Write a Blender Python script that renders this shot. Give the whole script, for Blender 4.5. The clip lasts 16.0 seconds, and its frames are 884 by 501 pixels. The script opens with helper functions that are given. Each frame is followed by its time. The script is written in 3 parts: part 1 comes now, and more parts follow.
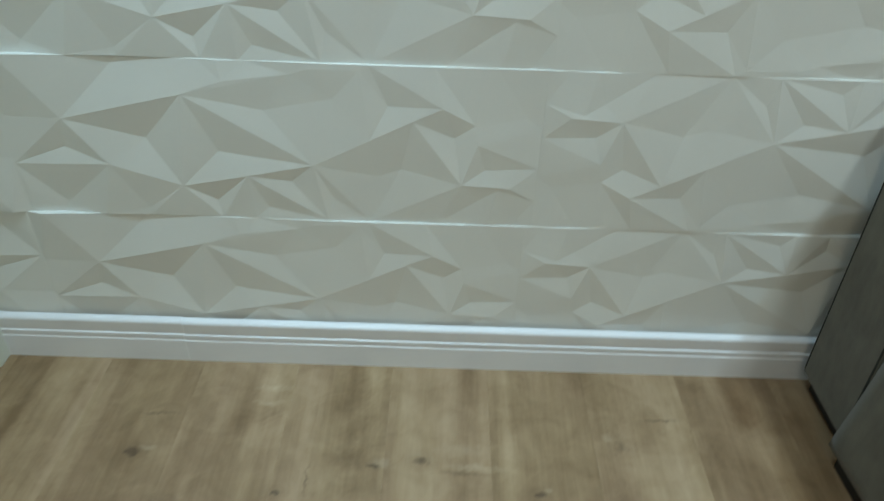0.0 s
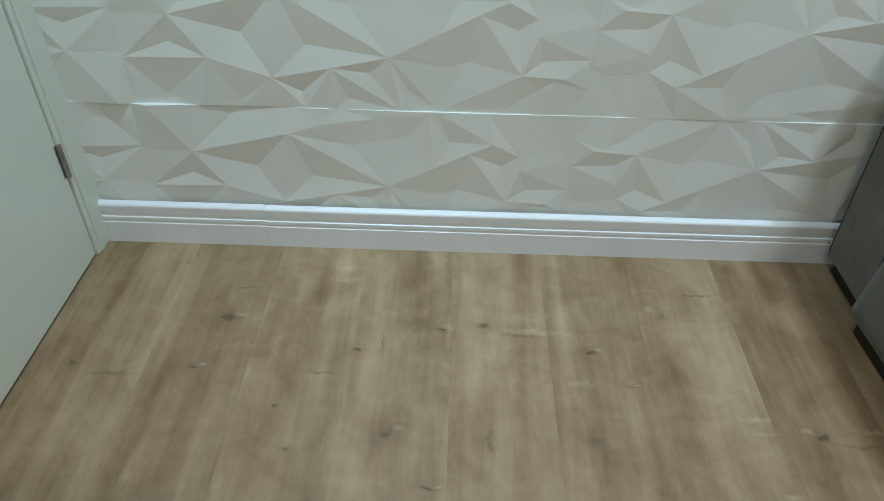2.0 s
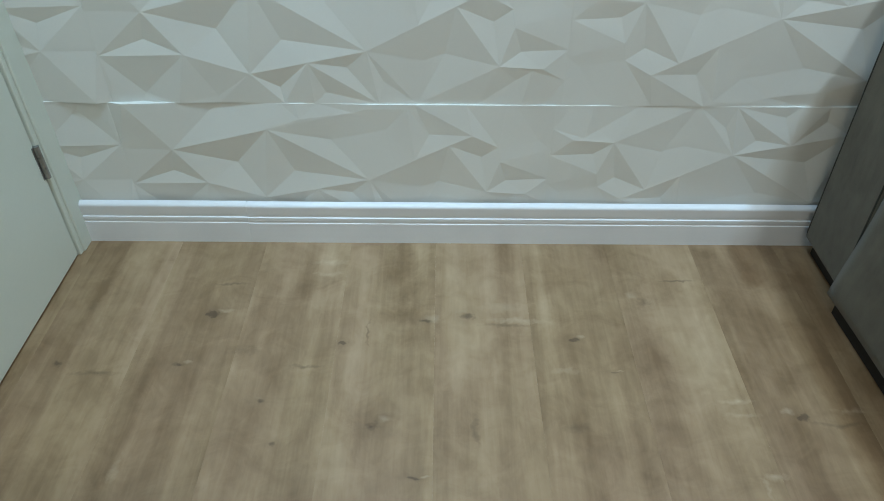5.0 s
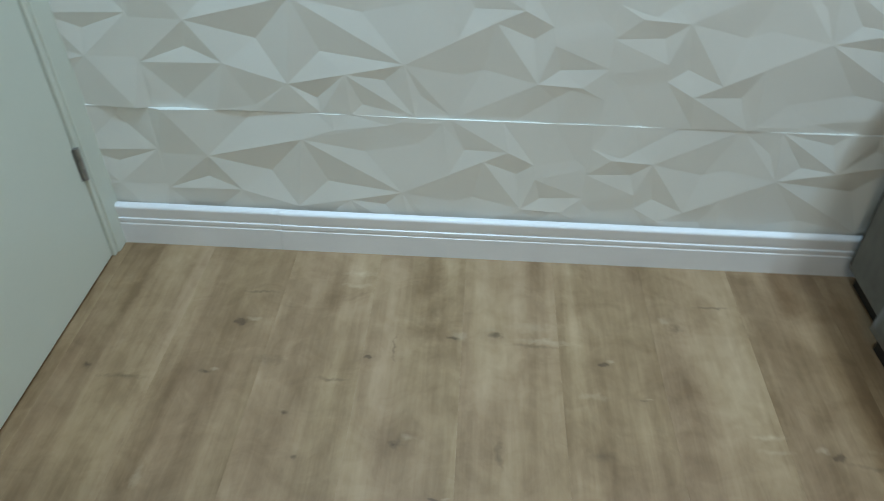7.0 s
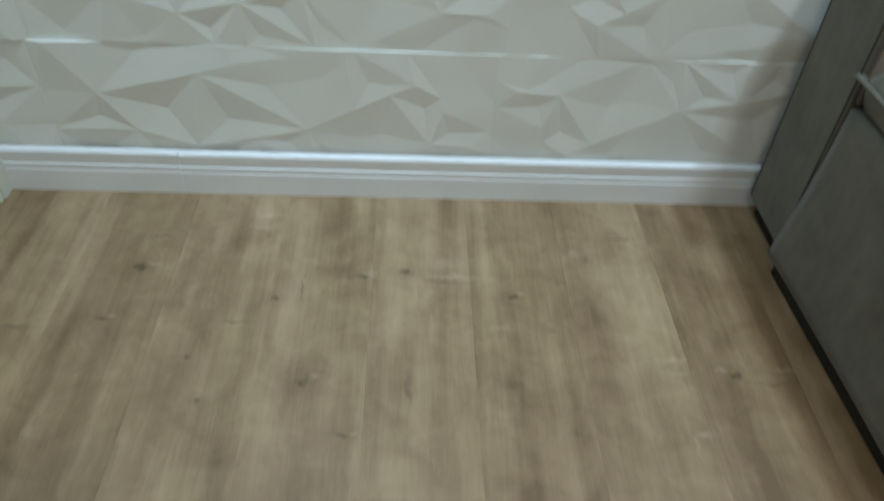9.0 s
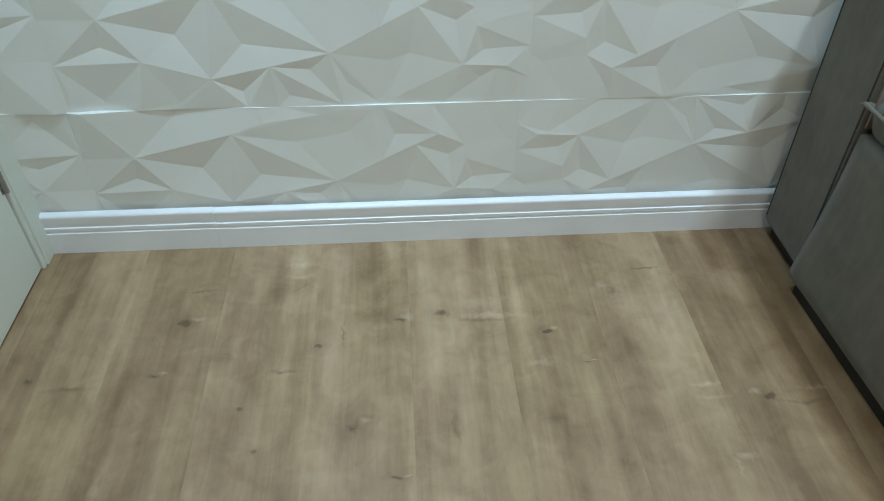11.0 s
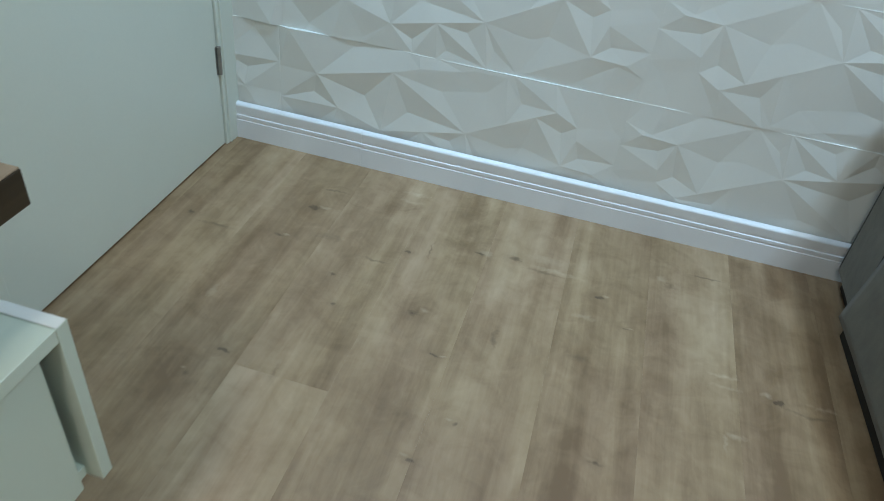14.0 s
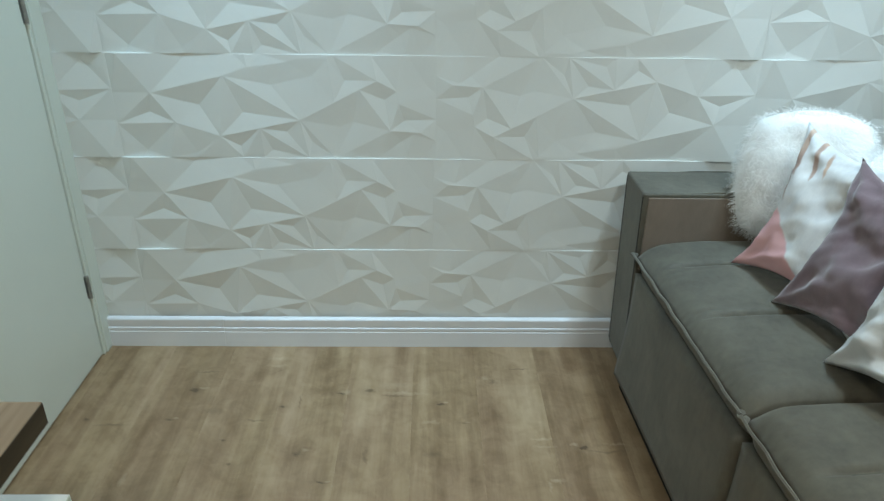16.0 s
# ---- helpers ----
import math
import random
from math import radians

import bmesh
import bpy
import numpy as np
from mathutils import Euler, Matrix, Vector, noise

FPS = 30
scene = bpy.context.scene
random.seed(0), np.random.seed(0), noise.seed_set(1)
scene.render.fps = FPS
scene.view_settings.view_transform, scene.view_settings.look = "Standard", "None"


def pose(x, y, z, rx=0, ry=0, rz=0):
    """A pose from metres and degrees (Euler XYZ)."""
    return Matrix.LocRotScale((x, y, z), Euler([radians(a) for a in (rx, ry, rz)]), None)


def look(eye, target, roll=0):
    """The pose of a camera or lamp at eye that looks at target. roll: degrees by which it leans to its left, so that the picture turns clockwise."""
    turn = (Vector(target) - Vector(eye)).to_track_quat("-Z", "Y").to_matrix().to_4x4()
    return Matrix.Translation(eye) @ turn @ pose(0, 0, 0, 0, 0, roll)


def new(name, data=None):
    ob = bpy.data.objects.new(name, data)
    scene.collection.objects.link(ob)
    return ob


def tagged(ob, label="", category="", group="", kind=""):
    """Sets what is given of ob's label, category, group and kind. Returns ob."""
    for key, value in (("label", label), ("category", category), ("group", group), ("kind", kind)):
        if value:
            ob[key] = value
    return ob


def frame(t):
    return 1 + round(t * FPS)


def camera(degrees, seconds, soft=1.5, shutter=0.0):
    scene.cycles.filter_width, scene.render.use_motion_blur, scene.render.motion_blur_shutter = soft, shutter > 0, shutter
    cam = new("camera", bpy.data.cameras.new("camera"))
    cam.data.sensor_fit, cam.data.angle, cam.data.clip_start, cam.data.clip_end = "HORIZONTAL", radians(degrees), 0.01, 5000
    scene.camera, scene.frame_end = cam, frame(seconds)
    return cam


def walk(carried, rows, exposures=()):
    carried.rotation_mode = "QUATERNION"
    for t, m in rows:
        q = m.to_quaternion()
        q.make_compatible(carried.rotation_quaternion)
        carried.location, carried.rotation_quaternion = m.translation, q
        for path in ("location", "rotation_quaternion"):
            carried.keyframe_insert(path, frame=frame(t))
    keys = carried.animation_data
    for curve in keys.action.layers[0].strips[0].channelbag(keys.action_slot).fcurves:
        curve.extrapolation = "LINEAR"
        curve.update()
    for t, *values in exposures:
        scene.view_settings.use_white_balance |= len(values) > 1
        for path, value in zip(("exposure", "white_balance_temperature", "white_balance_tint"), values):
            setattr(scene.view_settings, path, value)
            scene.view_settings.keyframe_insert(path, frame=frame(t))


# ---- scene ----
cam = camera(63.4, 16.0, soft=0.9, shutter=0.5)
PATH = [
    (0, (0.895, -1.088, 1.083), (0.904, 0.531, -0.091), 2.0),
    (0.5, (0.882, -1.208, 1.088), (0.814, 0.38, -0.126), -1.7),
    (1, (0.848, -1.244, 1.081), (0.815, 0.371, -0.098), 1.2),
    (1.5, (0.818, -1.273, 1.061), (0.818, 0.264, -0.219), 2.3),
    (2, (0.8, -1.297, 1.059), (0.778, 0.246, -0.213), 1.3),
    (2.5, (0.808, -1.301, 1.054), (0.866, 0.216, -0.248), 1.6),
    (3, (0.808, -1.299, 1.065), (0.882, 0.238, -0.213), 1.2),
    (3.5, (0.823, -1.301, 1.061), (0.892, 0.228, -0.225), 1.5),
    (4, (0.817, -1.303, 1.063), (0.843, 0.224, -0.228), 1.0),
    (6.5, (0.816, -1.293, 1.068), (0.804, 0.236, -0.222), 0.1),
    (7, (0.816, -1.273, 1.076), (0.736, 0.258, -0.209), 0.8),
    (7.5, (0.771, -1.27, 1.067), (0.543, 0.322, -0.123), 3.8),
    (8, (0.772, -1.264, 1.072), (0.558, 0.333, -0.113), 2.7),
    (8.5, (0.811, -1.252, 1.076), (0.782, 0.321, -0.158), 2.9),
    (9, (0.874, -1.279, 1.033), (0.974, 0.172, -0.34), 3.8),
    (9.5, (0.84, -1.248, 1.057), (0.881, -0.044, -0.539), 0.1),
    (10, (0.832, -1.245, 1.074), (0.888, 0.093, -0.412), 1.1),
    (12.5, (0.748, -1.394, 1.095), (0.95, 0.138, -0.175), -0.3),
    (13, (0.757, -1.421, 1.091), (1.012, 0.082, -0.202), 2.3),
    (13.5, (0.837, -1.549, 1.031), (0.780, 0.09, -0.117), 4.6),
    (14, (0.956, -1.643, 1.079), (0.66, -0.097, -0.156), 7.6),
    (14.5, (0.981, -1.777, 1.105), (0.695, -0.193, -0.083), 2.2),
    (15, (1.004, -1.926, 1.204), (0.951, -0.215, 0.171), 0.3),
    (15.5, (1.016, -2.0, 1.304), (1.135, -0.238, 0.364), 3.0),
    (16, (1.046, -2.017, 1.347), (1.087, -0.224, 0.462), 0.9),
]
EXPOSURES = [(0, -0.13, 6750, 4.8), (0.5, -0.08, 6750, 6), (1, -0.1, 6750, 4.8), (1.5, -0.02, 6600, 6.8), (2.5, 0.0, 6600, 7.8), (3.5, 0.05, 6450, 8.8),
             (7, 0.0, 6350, 8), (7.5, -0.05, 6350, 8), (9, -0.04, 6600, 8.8), (9.5, 0.12, 6350, 8.8), (10, 0.2, 6500, 8.8), (12.5, 0.06, 6200, 7),
             (13, 0.1, 6350, 6.8), (13.5, 0.08, 6150, 7.8), (14, 0.05, 5950, 7.8), (15, 0.06, 6250, 6.8), (15.5, 0.03, 6350, 5.8), (16, 0.0, 6500, 6.3)]
walk(cam, [(t, look(eye, target, roll)) for t, eye, target, roll in PATH], EXPOSURES)

import functools

# ---- light ----
world = bpy.data.worlds.new("world")
scene.world = world
world.use_nodes = True
world.node_tree.nodes["Background"].inputs[0].default_value = (0.75, 0.85, 1.0, 1)
world.node_tree.nodes["Background"].inputs[1].default_value = 0.03


def area_lamp(name, eye, target, size, watts, colour, spread=180):
    data = bpy.data.lights.new(name, "AREA")
    data.shape, data.size, data.energy, data.color = "DISK", size, watts, colour
    data.spread = radians(spread)
    ob = new(name, data)
    ob.matrix_world = look(eye, target)
    return ob


LAMP = (2.00, -1.50, 2.52)
area_lamp("lamp_main", LAMP, (2.00, -1.501, 0), 0.26, 19.5, (0.80, 0.915, 0.93))
SPOT = (0.58, -0.40, 2.57)
# Assumed second spot, added to brighten the seat, cushions and right-hand wall.
SPOT_SOFA_FILL = (2.08, -0.42, 2.57)
for place, watts in ((SPOT, 5.0), (SPOT_SOFA_FILL, 4.3)):
    area_lamp("lamp_spot", place, (place[0] + 0.02, -0.12, 0), 0.10, watts, (0.52, 0.79, 1.0), 66)
# Warm fill from an assumed, unseen source; brightens cushions and near floor.
REAR_FILL = (0.85, -2.70, 2.52)
area_lamp("fill_rear", REAR_FILL, (0.85, -2.701, 0), 0.40, 12.5, (0.97, 0.89, 0.74), 140)

# ---- materials ----


class Mat:
    """A small builder round a Principled material."""

    def __init__(self, name, rough=0.5, metal=0.0):
        self.m = bpy.data.materials.new(name)
        self.m.use_nodes = True
        self.t = self.m.node_tree
        self.b = self.t.nodes["Principled BSDF"]
        self.b.inputs["Roughness"].default_value = rough
        self.b.inputs["Metallic"].default_value = metal

    def node(self, kind, **values):
        n = self.t.nodes.new(kind)
        for k, v in values.items():
            n.inputs[k].default_value = v
        return n

    def link(self, a, b):
        self.t.links.new(a, b)

    def coords(self, scale=(1, 1, 1), world_space=False, shift=None):
        src = self.node("ShaderNodeNewGeometry").outputs["Position"] if world_space else self.node("ShaderNodeTexCoord").outputs["Object"]
        mp = self.node("ShaderNodeMapping", Scale=scale)
        self.link(src, mp.inputs["Vector"])
        if shift is not None:
            self.link(shift, mp.inputs["Location"])
        return mp.outputs[0]

    def noise(self, vec, scale, detail=4.0, rough=0.55, distort=0.0):
        n = self.node("ShaderNodeTexNoise", Scale=scale, Detail=detail, Roughness=rough, Distortion=distort)
        self.link(vec, n.inputs["Vector"])
        return n.outputs["Fac"]

    def ramp(self, fac, stops):
        r = self.t.nodes.new("ShaderNodeValToRGB")
        els = r.color_ramp.elements
        while len(els) < len(stops):
            els.new(0.5)
        for e, (p, c) in zip(els, stops):
            e.position = p
            e.color = (*c, 1) if len(c) == 3 else c
        self.link(fac, r.inputs[0])
        return r.outputs[0]

    def mix(self, fac, a, b, blend="MIX"):
        n = self.t.nodes.new("ShaderNodeMix")
        n.data_type, n.blend_type = "RGBA", blend
        for sock, v in ((n.inputs[0], fac), (n.inputs[6], a), (n.inputs[7], b)):
            if isinstance(v, (int, float)):
                sock.default_value = v
            elif isinstance(v, tuple):
                sock.default_value = (*v, 1)
            else:
                self.link(v, sock)
        return n.outputs[2]

    def math(self, op, a, b=0.0, c=0.0):
        n = self.t.nodes.new("ShaderNodeMath")
        n.operation = op
        for s, v in zip(n.inputs, (a, b, c)):
            if isinstance(v, (int, float)):
                s.default_value = v
            else:
                self.link(v, s)
        return n.outputs[0]

    def colour(self, c):
        if isinstance(c, tuple):
            self.b.inputs["Base Color"].default_value = (*c, 1)
        else:
            self.link(c, self.b.inputs["Base Color"])
        return self

    def rough(self, fac, lo, hi):
        n = self.node("ShaderNodeMapRange")
        self.link(fac, n.inputs[0])
        n.inputs[3].default_value, n.inputs[4].default_value = lo, hi
        self.link(n.outputs[0], self.b.inputs["Roughness"])
        return self

    def bump(self, fac, strength, dist):
        n = self.node("ShaderNodeBump", Strength=strength, Distance=dist)
        self.link(fac, n.inputs["Height"])
        self.link(n.outputs[0], self.b.inputs["Normal"])
        return self


def plain(name, base, rough, vary=0.06, scale=6.0, bump=0.1, metal=0.0, fine=180.0):
    """A nearly plain surface with soft blotches and fine relief."""
    m = Mat(name, rough, metal)
    v = m.coords(world_space=True)
    blot = m.noise(v, scale, 5)
    grain = m.noise(v, fine, 3)
    both = m.math("ADD", m.math("MULTIPLY", blot, 0.75), m.math("MULTIPLY", grain, 0.25))
    lo, hi = tuple(c * (1 - vary) for c in base), tuple(min(1, c * (1 + vary)) for c in base)
    m.colour(m.ramp(both, [(0.3, lo), (0.7, hi)]))
    m.rough(blot, rough * 0.85, min(1, rough * 1.15))
    if bump:
        m.bump(grain, bump, 0.001)
    return m.m


M_TILE = plain("tile_glaze", (0.75, 0.765, 0.745), 0.42, 0.02, 5, 0.02)
M_TILE.node_tree.nodes["Principled BSDF"].inputs["Specular IOR Level"].default_value = 0.5
M_GROUT = plain("grout", (0.72, 0.71, 0.67), 0.9, 0.05, 20)
M_PAINT = plain("wall_paint", (0.74, 0.73, 0.69), 0.8, 0.03, 3, 0.15, fine=240)
M_CEIL = plain("ceiling_paint", (0.82, 0.82, 0.80), 0.9, 0.02, 3)
M_BOARD = plain("baseboard_white", (0.78, 0.80, 0.84), 0.42, 0.03, 8, 0.05)
M_DOOR = plain("door_lacquer", (0.69, 0.735, 0.67), 0.42, 0.03, 2.5, 0.05)
M_CAB = plain("cabinet_white", (0.62, 0.70, 0.62), 0.35, 0.02, 3, 0.03)
M_EDGE = plain("cabinet_edge", (0.84, 0.86, 0.86), 0.3, 0.02, 3, 0.0)
M_STEEL = plain("hinge_steel", (0.36, 0.36, 0.35), 0.4, 0.15, 60, 0.1, metal=0.9)
# Black of the sofa's feet and of the painted shade beneath it.
M_BLACK = plain("black_feet_and_shade", (0.012, 0.010, 0.008), 0.7, 0.2, 20)
M_DARK = plain("dark_gap", (0.03, 0.026, 0.022), 0.9, 0.2, 20)

# Marks in the floor's wood grain: place, reach across and along, strength (minus: darker).
KNOTS = [(0.34, -0.252, 0.024, 0.016, 0.95), (0.305, -0.39, 0.018, 0.013, 0.8), (0.077, -0.39, 0.014, 0.012, 0.8), (0.619, -0.329, 0.016, 0.009, 0.95),
         (0.78, -0.266, 0.020, 0.010, 0.8), (0.871, -0.25, 0.018, 0.017, 0.75), (1.082, -0.315, 0.014, 0.012, 0.9), (1.248, -0.203, 0.018, 0.020, 0.6),
         (1.473, -0.503, 0.015, 0.016, 0.9), (0.486, -0.472, 0.012, 0.009, 0.7), (0.693, -0.526, 0.022, 0.018, 0.7), (0.527, -0.566, 0.010, 0.008, 0.7)]
KNOTS_NEAR = [(0.378, -0.773, 0.020, 0.012, 0.95), (0.857, -0.784, 0.010, 0.009, 0.7), (1.12, -0.785, 0.018, 0.010, 0.8), (0.806, -0.891, 0.014, 0.009, 0.9),
              (0.771, -0.631, 0.016, 0.006, 0.8), (0.493, -0.786, 0.007, 0.030, 0.5), (0.339, -0.848, 0.012, 0.014, 0.6), (1.153, -0.403, 0.012, 0.005, 0.7)]
CRACKS = [(0.369, -0.159, 0.045, 0.005, 0.55), (0.16, -0.41, 0.055, 0.007, 0.55), (0.559, -0.391, 0.04, 0.005, 0.5), (0.672, -0.30, 0.004, 0.035, 0.6),
          (0.95, -0.278, 0.06, 0.006, 0.5), (1.335, -0.139, 0.045, 0.0045, 0.75), (1.54, -0.52, 0.06, 0.006, 0.5), (1.065, -0.53, 0.03, 0.012, 0.4),
          (0.88, -0.541, 0.007, 0.04, 0.5), (0.43, -0.35, 0.045, 0.012, 0.35)]
FIGURE = [(0.215, -0.20, 0.045, 0.42, 0.09), (0.10, -0.16, 0.035, 0.24, -0.08), (0.44, -0.20, 0.035, 0.28, -0.07), (0.575, -0.08, 0.05, 0.20, 0.09),
          (0.40, -0.21, 0.035, 0.09, 0.08), (0.735, -0.10, 0.035, 0.16, -0.12), (0.775, -0.05, 0.03, 0.09, 0.08), (0.745, -0.25, 0.07, 0.04, -0.09),
          (0.76, -0.32, 0.06, 0.035, -0.09), (1.00, -0.10, 0.025, 0.2, 0.06), (1.035, -0.24, 0.03, 0.1, 0.05), (1.25, -0.13, 0.04, 0.14, -0.06)]
FIGURE_FAR = [(1.352, -0.31, 0.06, 0.24, 0.09), (1.43, -0.2, 0.04, 0.15, -0.05), (1.535, -0.12, 0.03, 0.16, 0.05), (1.245, -0.38, 0.04, 0.22, -0.08),
              (1.163, -0.55, 0.04, 0.15, 0.05), (1.36, -0.54, 0.04, 0.12, 0.06), (0.86, -0.55, 0.06, 0.14, -0.07), (0.70, -0.53, 0.07, 0.08, -0.06)]
# Pale flecks and curls of the grain.
CURLS = [(0.571, -0.085, 0.040, 0.006, 0.7), (0.571, -0.125, 0.035, 0.005, 0.6), (0.800, -0.262, 0.016, 0.008, 0.9), (0.976, -0.265, 0.06, 0.006, 0.8),
         (0.95, -0.225, 0.05, 0.012, 0.5), (1.365, -0.47, 0.03, 0.005, 0.8), (1.37, -0.50, 0.035, 0.004, 0.6), (1.384, -0.630, 0.022, 0.006, 0.9),
         (1.365, -0.65, 0.004, 0.02, 0.7), (0.27, -0.62, 0.007, 0.02, 0.6), (1.06, -0.40, 0.03, 0.005, 0.6), (1.57, -0.49, 0.03, 0.005, 0.7)]
OAK = [(0.365, (0.192, 0.1185, 0.059)), (0.45, (0.272, 0.180, 0.098)), (0.52, (0.340, 0.233, 0.132)), (0.63, (0.440, 0.319, 0.196))]


def oak_floor():
    m = Mat("oak_laminate", 0.45)
    info = m.node("ShaderNodeObjectInfo")
    rnd = info.outputs["Random"]
    sh = m.node("ShaderNodeCombineXYZ")
    m.link(m.math("MULTIPLY", rnd, 31.0), sh.inputs[0])
    m.link(m.math("MULTIPLY", rnd, 17.0), sh.inputs[1])
    shift = sh.outputs[0]
    wide = m.noise(m.coords((12, 0.9, 1), True, shift), 1.0, 4, 0.5, 0.9)
    strip = m.noise(m.coords((24, 1.5, 1), True, shift), 1.0, 3, 0.6, 0.4)
    fine = m.noise(m.coords((130, 2.2, 1), True, shift), 1.0, 4, 0.6, 0.1)
    blot = m.noise(m.coords((8, 4.5, 1), True, shift), 1.0, 4, 0.6, 0.8)
    cross = m.noise(m.coords((15, 17, 1), True, shift), 1.0, 4, 0.6, 0.9)
    grain = m.noise(m.coords((75, 9, 1), True, shift), 1.0, 5, 0.65, 0.7)
    tone = m.node("ShaderNodeSeparateColor")
    m.link(info.outputs["Color"], tone.inputs[0])
    f = m.math("ADD", m.math("MULTIPLY", wide, 0.28), m.math("MULTIPLY", strip, 0.19))
    f = m.math("ADD", f, m.math("MULTIPLY", fine, 0.03))
    f = m.math("ADD", f, m.math("MULTIPLY", m.math("SUBTRACT", grain, 0.5), 0.11))
    f = m.math("ADD", f, m.math("MULTIPLY", blot, 0.28))
    f = m.math("ADD", f, m.math("MULTIPLY", cross, 0.18))
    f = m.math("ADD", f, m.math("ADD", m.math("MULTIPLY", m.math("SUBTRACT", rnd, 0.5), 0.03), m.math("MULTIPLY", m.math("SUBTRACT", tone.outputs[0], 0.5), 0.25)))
    # the marks wander with the grain
    warp = m.node("ShaderNodeTexNoise", Scale=24.0, Detail=3.0, Roughness=0.6)
    geo = m.node("ShaderNodeNewGeometry")
    m.link(geo.outputs["Position"], warp.inputs["Vector"])

    def vector(op, a, b):
        n = m.node("ShaderNodeVectorMath")
        n.operation = op
        for sock, v in zip(n.inputs, (a, b)):
            if isinstance(v, tuple):
                sock.default_value = v
            else:
                m.link(v, sock)
        return n

    drift = vector("MULTIPLY", vector("SUBTRACT", warp.outputs["Color"], (0.5, 0.5, 0.5)).outputs[0], (0.034, 0.030, 0))
    pos = vector("ADD", geo.outputs["Position"], drift.outputs[0]).outputs[0]
    wob = m.noise(m.coords((1, 1, 1), True), 90, 3)

    def spot(x, y, rx, ry, wobble):
        off = vector("MULTIPLY", vector("SUBTRACT", pos, (x, y, 0)).outputs[0], (1 / rx, 1 / ry, 0))
        far = vector("LENGTH", off.outputs[0], (0, 0, 0)).outputs["Value"]
        d = m.math("ADD", far, m.math("MULTIPLY", m.math("SUBTRACT", wob, 0.5), wobble))
        return m.math("MAXIMUM", m.math("SUBTRACT", 1.0, d), 0.0)

    for x, y, rx, ry, k in FIGURE + FIGURE_FAR:
        f = m.math("ADD", f, m.math("MULTIPLY", spot(x, y, rx, ry, 0.5), k * 0.95))
    col = m.ramp(f, OAK)
    # greyer and warmer stretches of wood
    hue = m.noise(m.coords((6, 1.6, 1), True, shift), 1.0, 3, 0.5, 0.6)
    col = m.mix(m.ramp(hue, [(0.42, (0, 0, 0)), (0.64, (0.55, 0.55, 0.55))]), col, m.mix(1.0, col, (0.97, 0.93, 1.0), "MULTIPLY"))
    halo, core, pale = None, None, None
    for x, y, rx, ry, k in KNOTS + KNOTS_NEAR:
        wide_ring = m.math("MULTIPLY", spot(x, y, rx * 2.2, ry * 1.9, 0.8), k)
        c = m.math("MULTIPLY", spot(x + rx * 0.2, y - ry * 0.15, rx * 0.75, ry * 0.62, 1.5), 1.9 * k ** 3)
        side = math.cos(90 * x + 70 * y)
        fleck = m.math("MULTIPLY", spot(x + rx * 1.3 * side, y + ry * 0.7, rx * 0.8, ry * 0.5, 1.2), 0.38 * abs(side))
        halo = wide_ring if halo is None else m.math("MAXIMUM", halo, wide_ring)
        core = c if core is None else m.math("MAXIMUM", core, c)
        pale = fleck if pale is None else m.math("MAXIMUM", pale, fleck)
    for x, y, rx, ry, k in CRACKS:
        c = m.math("MULTIPLY", spot(x, y, rx, ry * 1.1, 1.3), k * 0.8)
        core = m.math("MAXIMUM", core, c)
    for x, y, rx, ry, k in CURLS:
        d = m.math("MULTIPLY", spot(x, y, rx * 1.2, ry * 1.6, 1.3), k * 0.36)
        pale = m.math("MAXIMUM", pale, d)
    col = m.mix(m.math("MINIMUM", pale, 0.34), col, (0.62, 0.50, 0.36))
    col = m.mix(m.math("MINIMUM", m.math("MULTIPLY", halo, 0.5), 0.30), col, (0.170, 0.104, 0.056))
    col = m.mix(m.math("MINIMUM", core, 0.58), col, (0.060, 0.036, 0.020))
    m.colour(col)
    m.rough(fine, 0.36, 0.52)
    m.bump(fine, 0.10, 0.0006)
    return m.m


def walnut(name, lo, hi, rough=0.4):
    m = Mat(name, rough)
    w = m.noise(m.coords((26, 2.2, 26), True), 1.0, 4, 0.6, 0.8)
    f = m.noise(m.coords((160, 5, 160), True), 1.0, 3, 0.6)
    k = m.math("ADD", m.math("MULTIPLY", w, 0.7), m.math("MULTIPLY", f, 0.3))
    m.colour(m.ramp(k, [(0.35, lo), (0.65, hi)]))
    m.bump(f, 0.15, 0.0006)
    return m.m


def suede(name, lo, hi, sheen=0.35, rough=0.92):
    m = Mat(name, rough)
    v = m.coords(world_space=True)
    big = m.noise(v, 7, 4, 0.6, 0.4)
    nap = m.noise(m.coords((1, 1, 0.35), True), 55, 4, 0.65)
    fine = m.noise(v, 900, 2)
    k = m.math("ADD", m.math("MULTIPLY", big, 0.5), m.math("ADD", m.math("MULTIPLY", nap, 0.3), m.math("MULTIPLY", fine, 0.2)))
    m.colour(m.ramp(k, [(0.36, lo), (0.64, hi)]))
    m.b.inputs["Sheen Weight"].default_value = sheen
    m.b.inputs["Sheen Roughness"].default_value = 0.5
    m.bump(m.math("ADD", fine, m.math("MULTIPLY", nap, 0.6)), 0.25, 0.0008)
    return m.m


